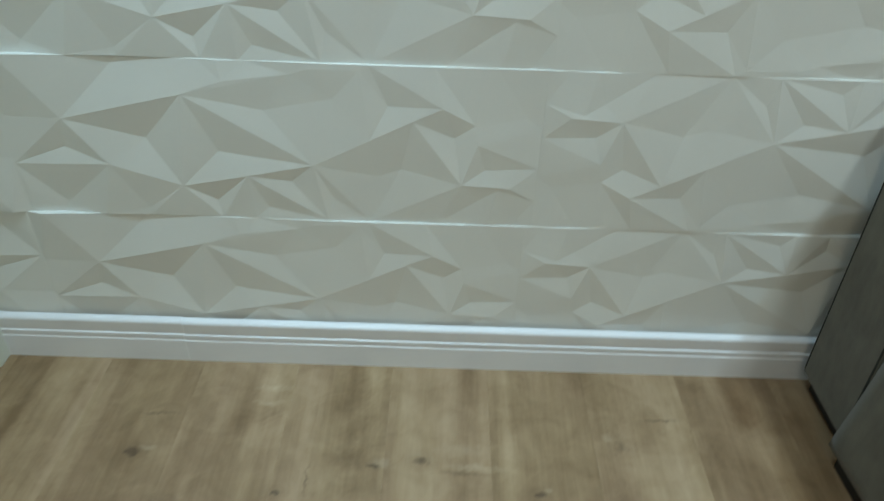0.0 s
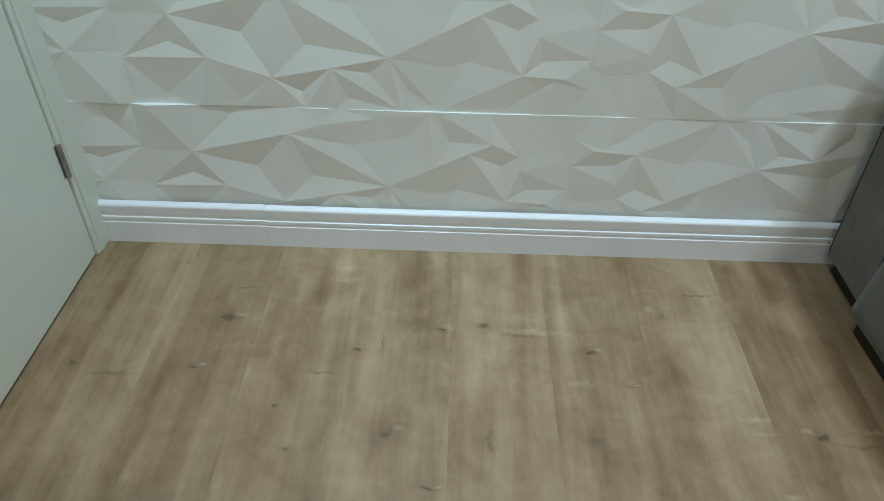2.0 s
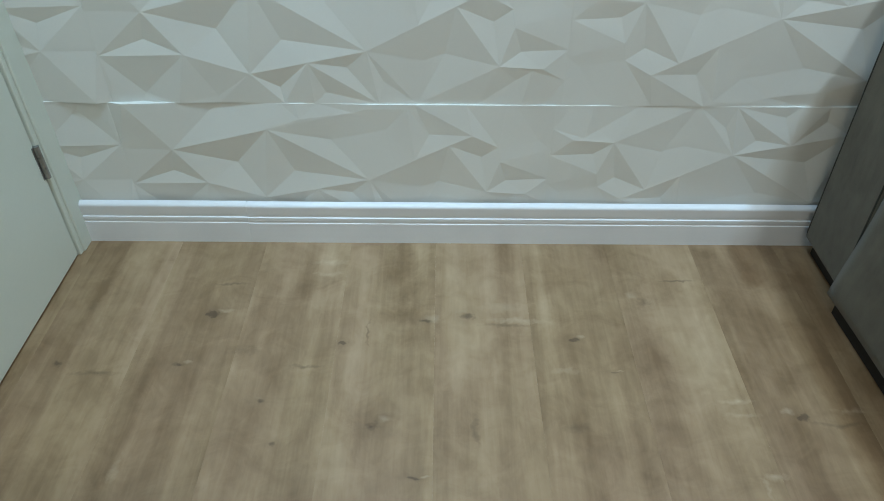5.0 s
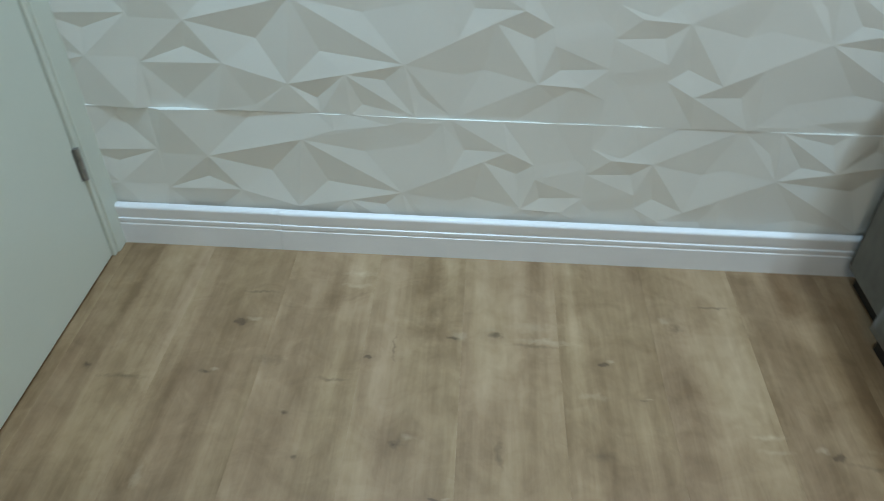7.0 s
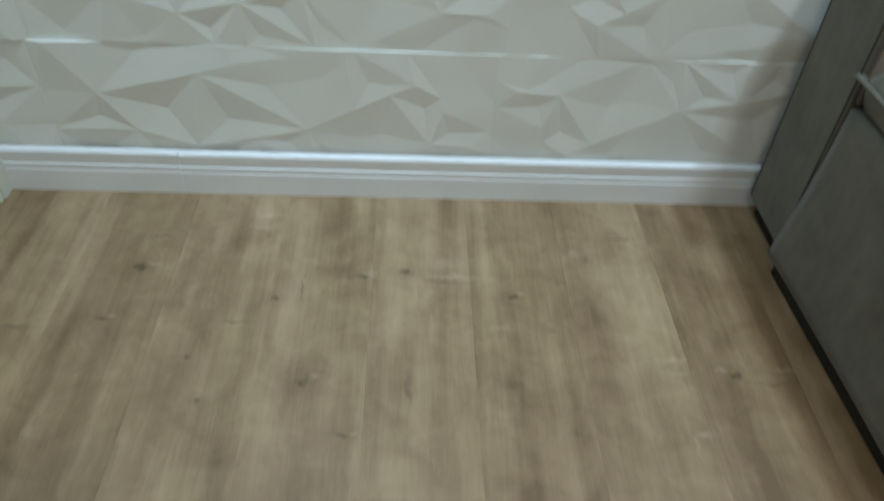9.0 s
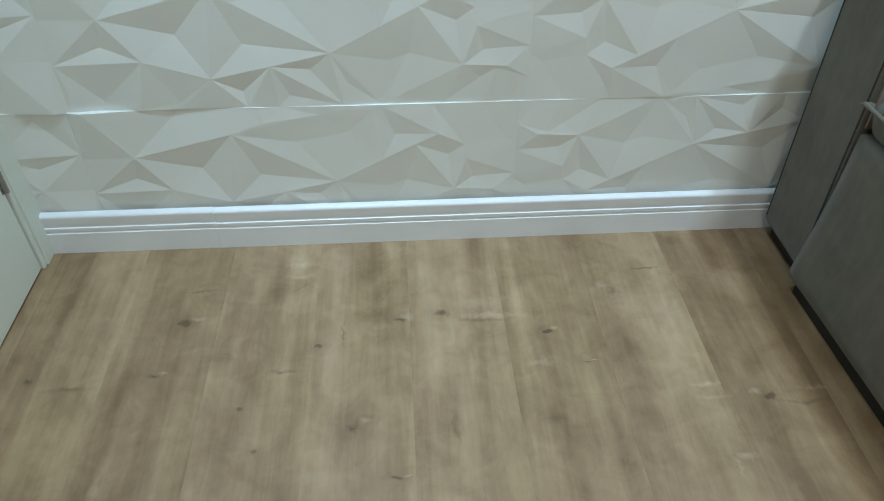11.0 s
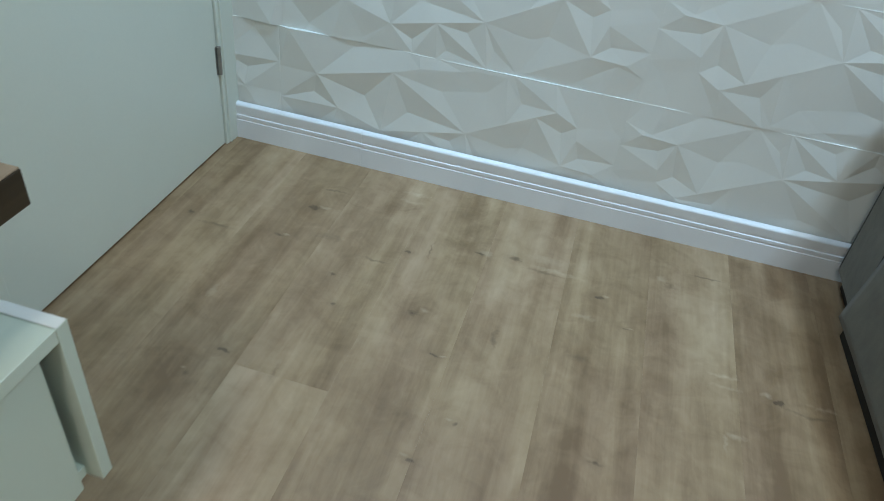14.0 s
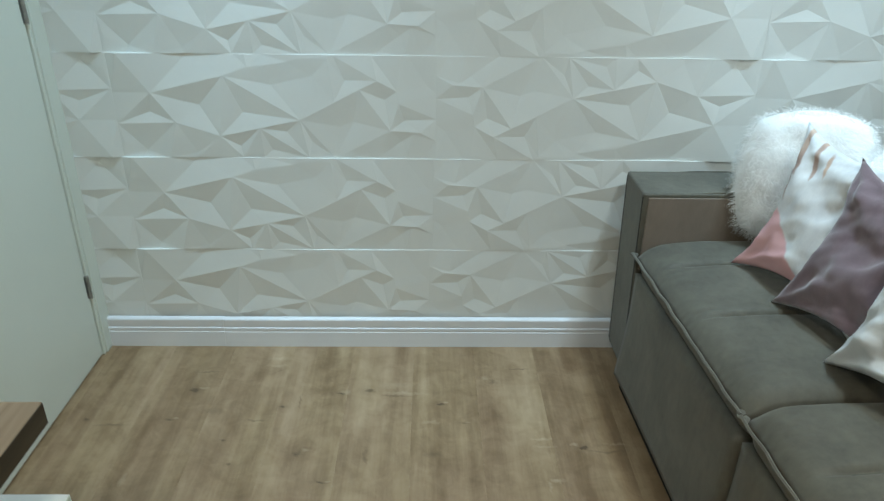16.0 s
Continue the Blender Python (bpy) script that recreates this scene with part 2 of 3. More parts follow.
M_FLOOR = oak_floor()
M_WALNUT = walnut("desk_wood", (0.25, 0.19, 0.135), (0.44, 0.35, 0.26))
M_WALNUT_EDGE = walnut("desk_edge_wood", (0.026, 0.018, 0.009), (0.056, 0.039, 0.020), 0.5)
M_SUEDE = suede("sofa_suede", (0.072, 0.067, 0.052), (0.142, 0.134, 0.105), 0.15, 0.68)
M_PIPING = suede("piping", (0.088, 0.082, 0.065), (0.150, 0.142, 0.114))
M_SEAM = suede("dark_seam", (0.020, 0.020, 0.017), (0.035, 0.035, 0.030), 0.1)
M_TAUPE = suede("taupe_suede", (0.165, 0.128, 0.096), (0.225, 0.178, 0.138), 0.5)
M_MAUVE = suede("mauve_velvet", (0.15, 0.104, 0.125), (0.235, 0.165, 0.195), 0.6)


def white_fur():
    """Thin white fibres that let light through."""
    m = Mat("white_fur", 0.8)
    m.colour(m.ramp(m.noise(m.coords(), 30, 3), [(0.3, (0.95, 0.955, 0.95)), (0.7, (0.99, 0.99, 0.99))]))
    tr = m.node("ShaderNodeBsdfTranslucent", Color=(0.99, 0.99, 0.99, 1))
    mx = m.node("ShaderNodeMixShader", Fac=0.55)
    m.link(m.b.outputs[0], mx.inputs[1])
    m.link(tr.outputs[0], mx.inputs[2])
    m.link(mx.outputs[0], m.t.nodes["Material Output"].inputs[0])
    return m.m


M_FUR = white_fur()
M_PAD = plain("white_plush", (0.95, 0.95, 0.945), 0.9, 0.03, 40, 0.2)


def satin():
    m = Mat("white_satin", 0.38)
    v = m.coords(world_space=True)
    n = m.noise(v, 9, 4, 0.55, 0.6)
    m.colour(m.ramp(n, [(0.35, (0.66, 0.69, 0.73)), (0.65, (0.80, 0.83, 0.86))]))
    m.b.inputs["Sheen Weight"].default_value = 0.3
    m.bump(n, 0.35, 0.012)
    return m.m


def printed_cloth():
    """White cushion cloth with a pink lower corner and brown watercolour streaks."""
    m = Mat("printed_cloth", 0.75)
    xyz = m.node("ShaderNodeSeparateXYZ")
    m.link(m.node("ShaderNodeTexCoord").outputs["Object"], xyz.inputs[0])
    wob = m.noise(m.coords((1, 1, 0.5)), 26, 5, 0.7)
    low = m.math("ADD", xyz.outputs[2], m.math("MULTIPLY", m.math("SUBTRACT", wob, 0.5), 0.015))
    low = m.math("ADD", low, m.math("MULTIPLY", xyz.outputs[0], 0.85))
    pink = m.ramp(low, [(0.238, (1, 1, 1)), (0.246, (0, 0, 0))])
    brown = None
    for cx, cz, rx, rz in ((0.040, 0.355, 0.009, 0.06), (0.052, 0.32, 0.009, 0.055), (0.060, 0.26, 0.004, 0.05), (0.095, 0.335, 0.008, 0.06), (0.105, 0.30, 0.007, 0.04), (0.047, 0.235, 0.007, 0.04), (0.045, 0.195, 0.004, 0.03), (0.14, 0.31, 0.006, 0.03)):
        sway = m.math("MULTIPLY", m.math("SUBTRACT", xyz.outputs[2], cz), 0.32)
        dx = m.math("MULTIPLY", m.math("ADD", m.math("SUBTRACT", xyz.outputs[0], cx), sway), 1 / rx)
        dz = m.math("MULTIPLY", m.math("SUBTRACT", xyz.outputs[2], cz), 1 / rz)
        d = m.math("ADD", m.math("MULTIPLY", dx, dx), m.math("MULTIPLY", dz, dz))
        d = m.math("SUBTRACT", 1.2, m.math("ADD", d, m.math("MULTIPLY", m.math("SUBTRACT", wob, 0.5), 3.4)))
        d = m.math("MINIMUM", m.math("MAXIMUM", m.math("MULTIPLY", d, 0.9), 0.0), 0.8)
        brown = d if brown is None else m.math("MAXIMUM", brown, d)
    tone = m.ramp(m.noise(m.coords((9, 9, 4)), 1.0, 2), [(0.4, (0.62, 0.40, 0.27)), (0.6, (0.26, 0.12, 0.085))])
    base = m.ramp(wob, [(0.35, (0.66, 0.67, 0.70)), (0.65, (0.80, 0.81, 0.83))])
    c = m.mix(pink, base, (0.72, 0.42, 0.44))
    c = m.mix(brown, c, tone)
    m.colour(c)
    m.bump(m.noise(m.coords((1, 1, 1)), 320, 2), 0.15, 0.0006)
    return m.m


M_SATIN = satin()
M_PRINT = printed_cloth()


def glow(name, colour, strength):
    m = Mat(name, 0.6)
    m.b.inputs["Emission Color"].default_value = (*colour, 1)
    m.b.inputs["Emission Strength"].default_value = strength
    return m.m


M_DIFF = glow("lamp_diffuser", (0.92, 0.97, 1.0), 3.0)
M_DIFF_WARM = glow("warm_diffuser", (1.0, 0.8, 0.58), 3.0)

# ---- mesh helpers ----


def mesh_of(bm, name, material, smooth=False):
    bmesh.ops.recalc_face_normals(bm, faces=bm.faces)
    me = bpy.data.meshes.new(name)
    bm.to_mesh(me)
    bm.free()
    me.materials.append(material)
    if smooth:
        for p in me.polygons:
            p.use_smooth = True
    return me


def part(name, bm, material, parent=None, label="", smooth=False):
    ob = new(name, mesh_of(bm, name, material, smooth))
    ob.parent = parent
    return tagged(ob, label)


def structure(name, bm, material, label, category):
    return tagged(part(name, bm, material), label, category, kind="structure")


def thing(name, place, label, category, group=""):
    ob = new(name)
    ob.location = place
    return tagged(ob, label, category, group)


def box(bm, a, b, bevel=0.0, segments=2):
    """A box from corner a to corner b, with rounded edges."""
    lo, hi = [min(p, q) for p, q in zip(a, b)], [max(p, q) for p, q in zip(a, b)]
    r = bmesh.ops.create_cube(bm, size=1, matrix=Matrix.LocRotScale([(p + q) / 2 for p, q in zip(lo, hi)], None, [q - p for p, q in zip(lo, hi)]))
    if bevel:
        es = {e for v in r["verts"] for e in v.link_edges}
        bmesh.ops.bevel(bm, geom=list(es), offset=bevel, segments=segments, profile=0.5, affect="EDGES")
    return bm


def boxed(*boxes, bevel=0.0, segments=2):
    bm = bmesh.new()
    for a, b in boxes:
        box(bm, a, b, bevel, segments)
    return bm


def extrude_profile(profile, x0, x1, axis="x"):
    """A closed profile of (y, z) pushed along x, or of (x, z) pushed along y."""
    bm = bmesh.new()
    ends = []
    for s in (x0, x1):
        ends.append([bm.verts.new((s, a, b) if axis == "x" else (a, s, b)) for a, b in profile])
    n = len(profile)
    for i in range(n):
        bm.faces.new((ends[0][i], ends[0][(i + 1) % n], ends[1][(i + 1) % n], ends[1][i]))
    bm.faces.new(ends[0][::-1])
    bm.faces.new(ends[1])
    return bm


def tube(bm, points, radius, sides=8):
    """A round cord along points."""
    rings = []
    for i, p in enumerate(points):
        p = Vector(p)
        d = (Vector(points[min(i + 1, len(points) - 1)]) - Vector(points[max(i - 1, 0)])).normalized()
        a = d.orthogonal().normalized()
        b = d.cross(a)
        rings.append([bm.verts.new(p + radius * (a * math.cos(2 * math.pi * k / sides) + b * math.sin(2 * math.pi * k / sides))) for k in range(sides)])
    for r, q in zip(rings, rings[1:]):
        for k in range(sides):
            bm.faces.new((r[k], r[(k + 1) % sides], q[(k + 1) % sides], q[k]))
    bm.faces.new(rings[0])
    bm.faces.new(rings[-1])
    return bm


# ---- room ----
X1, Y1, Z1 = 2.80, -4.4, 2.60  # right wall, rear wall, ceiling
DOOR_FAR = -0.87
wall_back = structure("wall_back", boxed(((-0.16, 0.021, 0), (X1 + 0.16, 0.17, Z1))), M_GROUT, "back wall clad in white faceted relief tiles", "wall")
structure("wall_left", boxed(((-0.16, DOOR_FAR - 0.06, 0), (0, Y1, Z1)), ((-0.16, 0.021, 2.16), (0, DOOR_FAR - 0.06, Z1))), M_PAINT, "plain pale painted side wall round the door", "wall")
structure("wall_right", boxed(((X1, 0.021, 0), (X1 + 0.16, Y1, Z1))), M_PAINT, "plain pale painted wall behind the sofa", "wall")
structure("wall_rear", boxed(((-0.16, Y1, 0), (X1 + 0.16, Y1 - 0.16, Z1))), M_PAINT, "plain pale painted wall", "wall")
structure("ceiling", boxed(((-0.16, 0.16, Z1), (X1 + 0.16, Y1 - 0.16, Z1 + 0.15))), M_CEIL, "plain white painted ceiling", "ceiling")
floor = structure("floor", boxed(((-0.16, 0.16, -0.15), (X1 + 0.16, Y1 - 0.16, -0.009))), M_DARK, "light oak laminate floor with knots", "floor")

# ---- baseboard ----
prof = [(-0.015, 0), (-0.015, 0.056), (-0.0125, 0.0575), (-0.0125, 0.0615), (-0.0145, 0.063), (-0.0145, 0.071), (-0.012, 0.0725),
        (-0.0115, 0.0765), (-0.0128, 0.078), (-0.0138, 0.0985), (-0.0136, 0.1006), (-0.0127, 0.1026), (-0.0108, 0.1045),
        (-0.0078, 0.1063), (-0.0042, 0.1076), (-0.0006, 0.1082), (-0.0006, 0.0)]
JOINT = 0.381  # two lengths meet here, the longer one a hair prouder
for name, xa, xb, proud in (("baseboard_1", 0.003, JOINT - 0.0004, 0.0), ("baseboard_2", JOINT + 0.0004, X1, 0.0007)):
    piece = extrude_profile([(y - proud, z - proud) if z > 0 else (y - proud, z) for y, z in prof], xa, xb)
    structure(name, piece, M_BOARD, "white moulded baseboard with two grooves", "baseboard")

# ---- door in the side wall ----
JAMB = -0.066
door_1 = new("door_1")
tagged(door_1, "closed white lacquered door with steel hinges", "door", kind="structure")
part("leaf", boxed(((-0.045, JAMB - 0.004, 0.006), (-0.003, DOOR_FAR, 2.10)), bevel=0.002), M_DOOR, door_1)
frame_near = boxed(((-0.16, 0.021, 0), (0.006, JAMB + 0.014, 2.16)), ((-0.16, JAMB + 0.014, 0), (0.002, JAMB, 2.10)), bevel=0.0025)
part("door_frame", frame_near, M_DOOR, door_1)
part("door_frame", boxed(((-0.16, DOOR_FAR - 0.003, 0), (0.006, DOOR_FAR - 0.06, 2.16)), bevel=0.0025), M_DOOR, door_1)
part("door_frame", boxed(((-0.16, JAMB, 2.103), (0.006, DOOR_FAR, 2.16)), bevel=0.0025), M_DOOR, door_1)


def hinge(z):
    bm = bmesh.new()
    for k in range(3):
        tube(bm, [(0.001, JAMB - 0.002, z - 0.038 + 0.0256 * k), (0.001, JAMB - 0.002, z - 0.038 + 0.0256 * k + 0.0246)], 0.0062, 10)
    h = part("hinge", bm, M_STEEL, door_1, "brushed steel hinge")
    part("hinge_plate", boxed(((-0.004, JAMB - 0.003, z - 0.038), (-0.0022, JAMB - 0.013, z + 0.038))), M_STEEL, h)


for z in (0.252, 1.075, 1.88):
    hinge(z)
bm = tube(bmesh.new(), [(-0.004, DOOR_FAR + 0.07, 1.02), (0.05, DOOR_FAR + 0.07, 1.02), (0.052, DOOR_FAR + 0.19, 1.02)], 0.008)
part("door_handle", bm, M_STEEL, door_1, "straight steel lever handle")

# ---- lamps ----


def ceiling_lamp(place, size, diffuser, label):
    t = thing("ceiling_light", place, label, "ceiling light", "ceiling lights")
    s = size / 2
    fr = boxed(((-s - 0.02, -s - 0.02, -0.03), (-s, s + 0.02, 0)), ((s, -s - 0.02, -0.03), (s + 0.02, s + 0.02, 0)),
               ((-s, -s - 0.02, -0.03), (s, -s, 0)), ((-s, s, -0.03), (s, s + 0.02, 0)))
    part("lamp_frame", fr, M_EDGE, t)
    part("diffuser", boxed(((-s, -s, -0.012), (s, s, -0.002))), diffuser, t)
    return t


ceiling_lamp((LAMP[0], LAMP[1], Z1), 0.30, M_DIFF, "square white panel lamp on the ceiling, switched on")
# the spot above the sofa is an added fill with a housing
for x, y, _ in (SPOT, SPOT_SOFA_FILL):
    spot = thing("ceiling_spot", (x, y, Z1), "unseen small round recessed ceiling spotlight, switched on", "ceiling light", "recessed spotlights")
    ring = bmesh.new()
    bmesh.ops.create_cone(ring, cap_ends=False, segments=32, radius1=0.075, radius2=0.058, depth=0.02)
    bmesh.ops.translate(ring, verts=ring.verts, vec=(0, 0, -0.012))
    part("ring", ring, M_STEEL, spot)
    disc = bmesh.new()
    bmesh.ops.create_cone(disc, cap_ends=True, segments=32, radius1=0.058, radius2=0.058, depth=0.004)
    bmesh.ops.translate(disc, verts=disc.verts, vec=(0, 0, -0.004))
    part("diffuser", disc, M_DIFF, spot)
# assumed housing for the warm fill, always out of view
ceiling_lamp((REAR_FILL[0], REAR_FILL[1], Z1), 0.40, M_DIFF_WARM, "unseen square warm ceiling panel, added as fill light")

# ---- desk and drawer box ----
DX, DY = 0.556, -1.272
desk = thing("desk", (0, DY, 0), "wall-mounted desk with a brown wooden top", "desk")
part("desktop", boxed(((0.003, -0.001, 0.7265), (DX - 0.0015, -1.5, 0.7595)), bevel=0.001), M_WALNUT_EDGE, desk, "dark brown wooden board")
part("top_surface", boxed(((0.003, -0.0015, 0.7595), (DX - 0.002, -1.4995, 0.7610)), bevel=0.0006), M_WALNUT, desk, "pale brown wood-grain top")
part("side_panel", boxed(((0.003, -1.46, 0), (DX - 0.04, -1.495, 0.7265)), bevel=0.001), M_CAB, desk)
part("back_rail", boxed(((0.003, -0.55, 0.60), (0.022, -1.46, 0.7265)), bevel=0.001), M_CAB, desk)
box_y = -0.53
cab = thing("drawer_cabinet", (0, DY, 0), "white wall-hung drawer box with recessed front", "cabinet")
for y0 in (-0.0165, box_y):
    side = part("side_panel", boxed(((0.003, y0, 0.378), (DX, y0 + 0.0145, 0.6022)), bevel=0.0006), M_CAB, cab)
    part("edge_band", boxed(((0.003, y0 + 0.0005, 0.6022), (DX - 0.0005, y0 + 0.014, 0.6034)), bevel=0.0003), M_EDGE, side, "bright white edge band")
part("top_panel", boxed(((0.003, -0.0168, 0.586), (DX - 0.0005, box_y + 0.0148, 0.6022)), bevel=0.0008), M_CAB, cab)
part("bottom_panel", boxed(((0.003, -0.0168, 0.378), (DX - 0.02, box_y + 0.0148, 0.393)), bevel=0.0008), M_CAB, cab)
part("drawer_front", boxed(((DX - 0.028, -0.034, 0.380), (DX - 0.010, box_y + 0.034, 0.582)), bevel=0.001), M_CAB, cab)
part("back_panel", boxed(((0.003, -0.0168, 0.393), (0.012, box_y + 0.0148, 0.586))), M_CAB, cab)
for y0 in (-0.0168, box_y + 0.0148):
    s = -1 if y0 > -0.1 else 1
    part("drawer_side", boxed(((0.04, y0 + s * 0.012, 0.396), (DX - 0.028, y0 + s * 0.024, 0.56))), M_DARK, cab)

# ---- sofa ----
SX = 1.632  # front of the seats
SB = 2.62   # back of the sofa
ARM_A, ARM_B = -0.036, -0.216
SKEW = 0.042
sofa = thing("sofa", (2.1, -1.0, 0), "grey suede sofa with square arms and stitched seat cushions", "sofa")


def sofa_part(name, bm, material=None, parent=None, label="", smooth=False):
    for v in bm.verts:  # the sofa stands a little askew to the wall
        v.co.x += SKEW * max(0.0, ARM_B - v.co.y)
    bmesh.ops.translate(bm, verts=bm.verts, vec=(-2.1, 1.0, 0))
    return part(name, bm, material or M_SUEDE, parent or sofa, label, smooth)


def cord(points, parent, radius=0.0035, material=None):
    return sofa_part("piping", tube(bmesh.new(), points, radius, 6), material or M_PIPING, parent)


def arm(ya, yb):
    lean = 0.012
    bm = boxed(((SX + 0.013, ya, 0.046), (SB, yb, 0.634)), bevel=0.007, segments=3)
    for v in bm.verts:  # the arm's front leans outward at the top, its faces swell a little
        up = (v.co.z - 0.05) / 0.58
        if v.co.x < SX + 0.1:
            v.co.x -= lean * up
    a = sofa_part("armrest", bm, smooth=False)
    for y in (ya - 0.006, yb + 0.006):
        cord([(SX + 0.0145 - lean * (z - 0.05) / 0.58, y, z) for z in (0.06, 0.2, 0.4, 0.6, 0.622)], a, 0.0028, M_SEAM)
    cord([(SX + 0.004, ya - 0.006, 0.624), (SX + 0.2, ya - 0.006, 0.634), (SB - 0.02, ya - 0.006, 0.634)], a, 0.003)
    inner = yb if ya > -1 else ya
    side = -1 if ya > -1 else 1
    sofa_part("arm_pad", boxed(((SX + 0.016, inner, 0.40), (SB - 0.08, inner + side * 0.005, 0.622)), bevel=0.002), M_TAUPE, a, "taupe suede side of the arm")
    cord([(SX + 0.004, yb + 0.006, 0.624), (SX + 0.2, yb + 0.006, 0.634), (SB - 0.02, yb + 0.006, 0.634)], a, 0.003)
    return a


def seat_cushion(ya, yb, seams):
    """A long cushion: rounded front lip, swelling top, stitched creases across."""
    bm = bmesh.new()
    ny, rows = 150, []
    xs = [(0.016, 0.402), (0.011, 0.418), (0.004, 0.437), (-0.002, 0.451), (0.004, 0.461), (0.014, 0.476), (0.030, 0.489), (0.055, 0.499), (0.09, 0.505),
          (0.16, 0.510), (0.25, 0.512), (0.36, 0.512), (0.48, 0.509), (0.62, 0.505), (0.72, 0.495), (0.72, 0.40)]
    for j in range(ny + 1):
        f = j / ny
        y = ya + (yb - ya) * f
        end = min(f, 1 - f) * abs(yb - ya)
        fall = (1 - min(1, end / 0.040)) ** 2 * 0.024
        crease = max([math.exp(-((y - s) / 0.006) ** 2) for s in seams] + [0])
        soft = max([math.exp(-((y - s) / 0.045) ** 2) for s in seams] + [0])
        row = []
        for i, (dx, z) in enumerate(xs):
            top = max(0.0, min(1.0, (z - 0.44) / 0.04))
            far = min(1.0, max(0.0, (dx - 0.03) / 0.05))
            gather = 0.0014 + 0.0022 * math.exp(-end / 0.09)
            puck = gather * math.sin(110 * y + 5 * math.sin(31 * y)) if 3 < i < 8 else 0
            zz = z - top * (fall + far * (0.016 * crease + 0.004 * soft)) + puck + 0.002 * noise.noise((dx * 7, y * 7, 0)) * top
            row.append(bm.verts.new((SX + dx + 0.4 * fall * (1 if i < 8 else 0) + puck, y, zz)))
        rows.append(row)
    n = len(xs)
    for a, b in zip(rows, rows[1:]):
        for i in range(n):
            bm.faces.new((a[i], a[(i + 1) % n], b[(i + 1) % n], b[i]))
    bm.faces.new(rows[0])
    bm.faces.new(rows[-1])
    c = sofa_part("seat_cushion", bm, smooth=True)
    pts = [(SX - 0.007 + 0.0012 * math.sin(60 * y), y, 0.4545 + 0.0012 * math.sin(47 * y)) for y in np.linspace(ya + 0.002, yb - 0.002, 40)]
    cord(pts, c, 0.0036)
    for y in seams:
        line = [(SX + dx, y, z - 0.0185) for dx, z in xs[8:15]]
        sofa_part("seam", tube(bmesh.new(), line, 0.0022, 6), M_SEAM, c, "dark stitched seam")
    # the corners of the seam flange stick out as small tabs
    for y, s in ((ya, 1), (yb, -1)):
        tab = bmesh.new()
        q = [(SX - 0.014, y + s * 0.007, 0.4535), (SX + 0.004, y + s * 0.003, 0.457), (SX + 0.006, y - s * 0.008, 0.458), (SX - 0.006, y - s * 0.020, 0.453)]
        vs = [tab.verts.new(p) for p in q]
        lo = [tab.verts.new((p[0], p[1], p[2] - 0.0025)) for p in q]
        tab.faces.new(vs)
        tab.faces.new(lo[::-1])
        for i in range(4):
            tab.faces.new((vs[i], lo[i], lo[(i + 1) % 4], vs[(i + 1) % 4]))
        sofa_part("seam_flange", tab, M_SUEDE, c)
    return c


def front_panel(ya, yb):
    bm = bmesh.new()
    bmesh.ops.create_grid(bm, x_segments=24, y_segments=14, size=0.5)
    for v in bm.verts:
        u, w = v.co.x + 0.5, v.co.y + 0.5
        y, z = ya + (yb - ya) * u, 0.046 + 0.347 * w
        edge = min(min(u, 1 - u) * abs(yb - ya), min(w, 1 - w) * 0.366)
        dip = 0.006 * max(0.0, 1 - edge / 0.010) ** 2
        v.co = (SX + 0.002 - 0.020 * (1 - w) ** 2 + dip + 0.003 * noise.noise((y * 5, z * 6, 1.0)) - 0.004 * math.sin(math.pi * u) * math.sin(math.pi * w), y, z)
    r = bmesh.ops.extrude_face_region(bm, geom=bm.faces[:])
    for v in [g for g in r["geom"] if isinstance(g, bmesh.types.BMVert)]:
        v.co.x = SX + 0.06
    return sofa_part("front_panel", bm, smooth=True)


arm(ARM_A, ARM_B)
arm(-1.735, -1.90)
for ya, yb, seams in ((-0.224, -0.920, (-0.378, -0.624)), (-0.930, -1.725, (-1.12, -1.37, -1.58))):
    front_panel(ya, yb + 0.004)
    seat_cushion(ya, yb, seams)
    sofa_part("seat_base", boxed(((SX + 0.06, ya, 0.06), (SB - 0.05, yb, 0.398)), bevel=0.004))
    back = boxed(((2.34, ya - 0.004, 0.40), (SB - 0.06, yb + 0.004, 0.80)), bevel=0.05, segments=4)
    sofa_part("back_cushion", back, smooth=True)
sofa_part("back_frame", boxed(((SB - 0.06, ARM_B - 0.002, 0.06), (SB, -1.733, 0.72)), bevel=0.012))
# black blocks that put the shade under the front panels into colour
sofa_part("under_sofa_shade", boxed(((SX + 0.036, ARM_A - 0.012, 0.004), (SB - 0.05, -0.235, 0.058)), ((SX + 0.004, -0.240, 0.004), (SB - 0.05, -1.72, 0.058))), M_BLACK, label="black blocks standing in for the shaded gap under the sofa")
for x in (SX + 0.1, SB - 0.1):
    for y in (-0.11, -0.60, -0.968, -1.4, -1.82):
        sofa_part("foot", boxed(((x - 0.025, y - 0.025, 0), (x + 0.025, y + 0.025, 0.02)), bevel=0.003), M_BLACK)

# ---- cushions ----


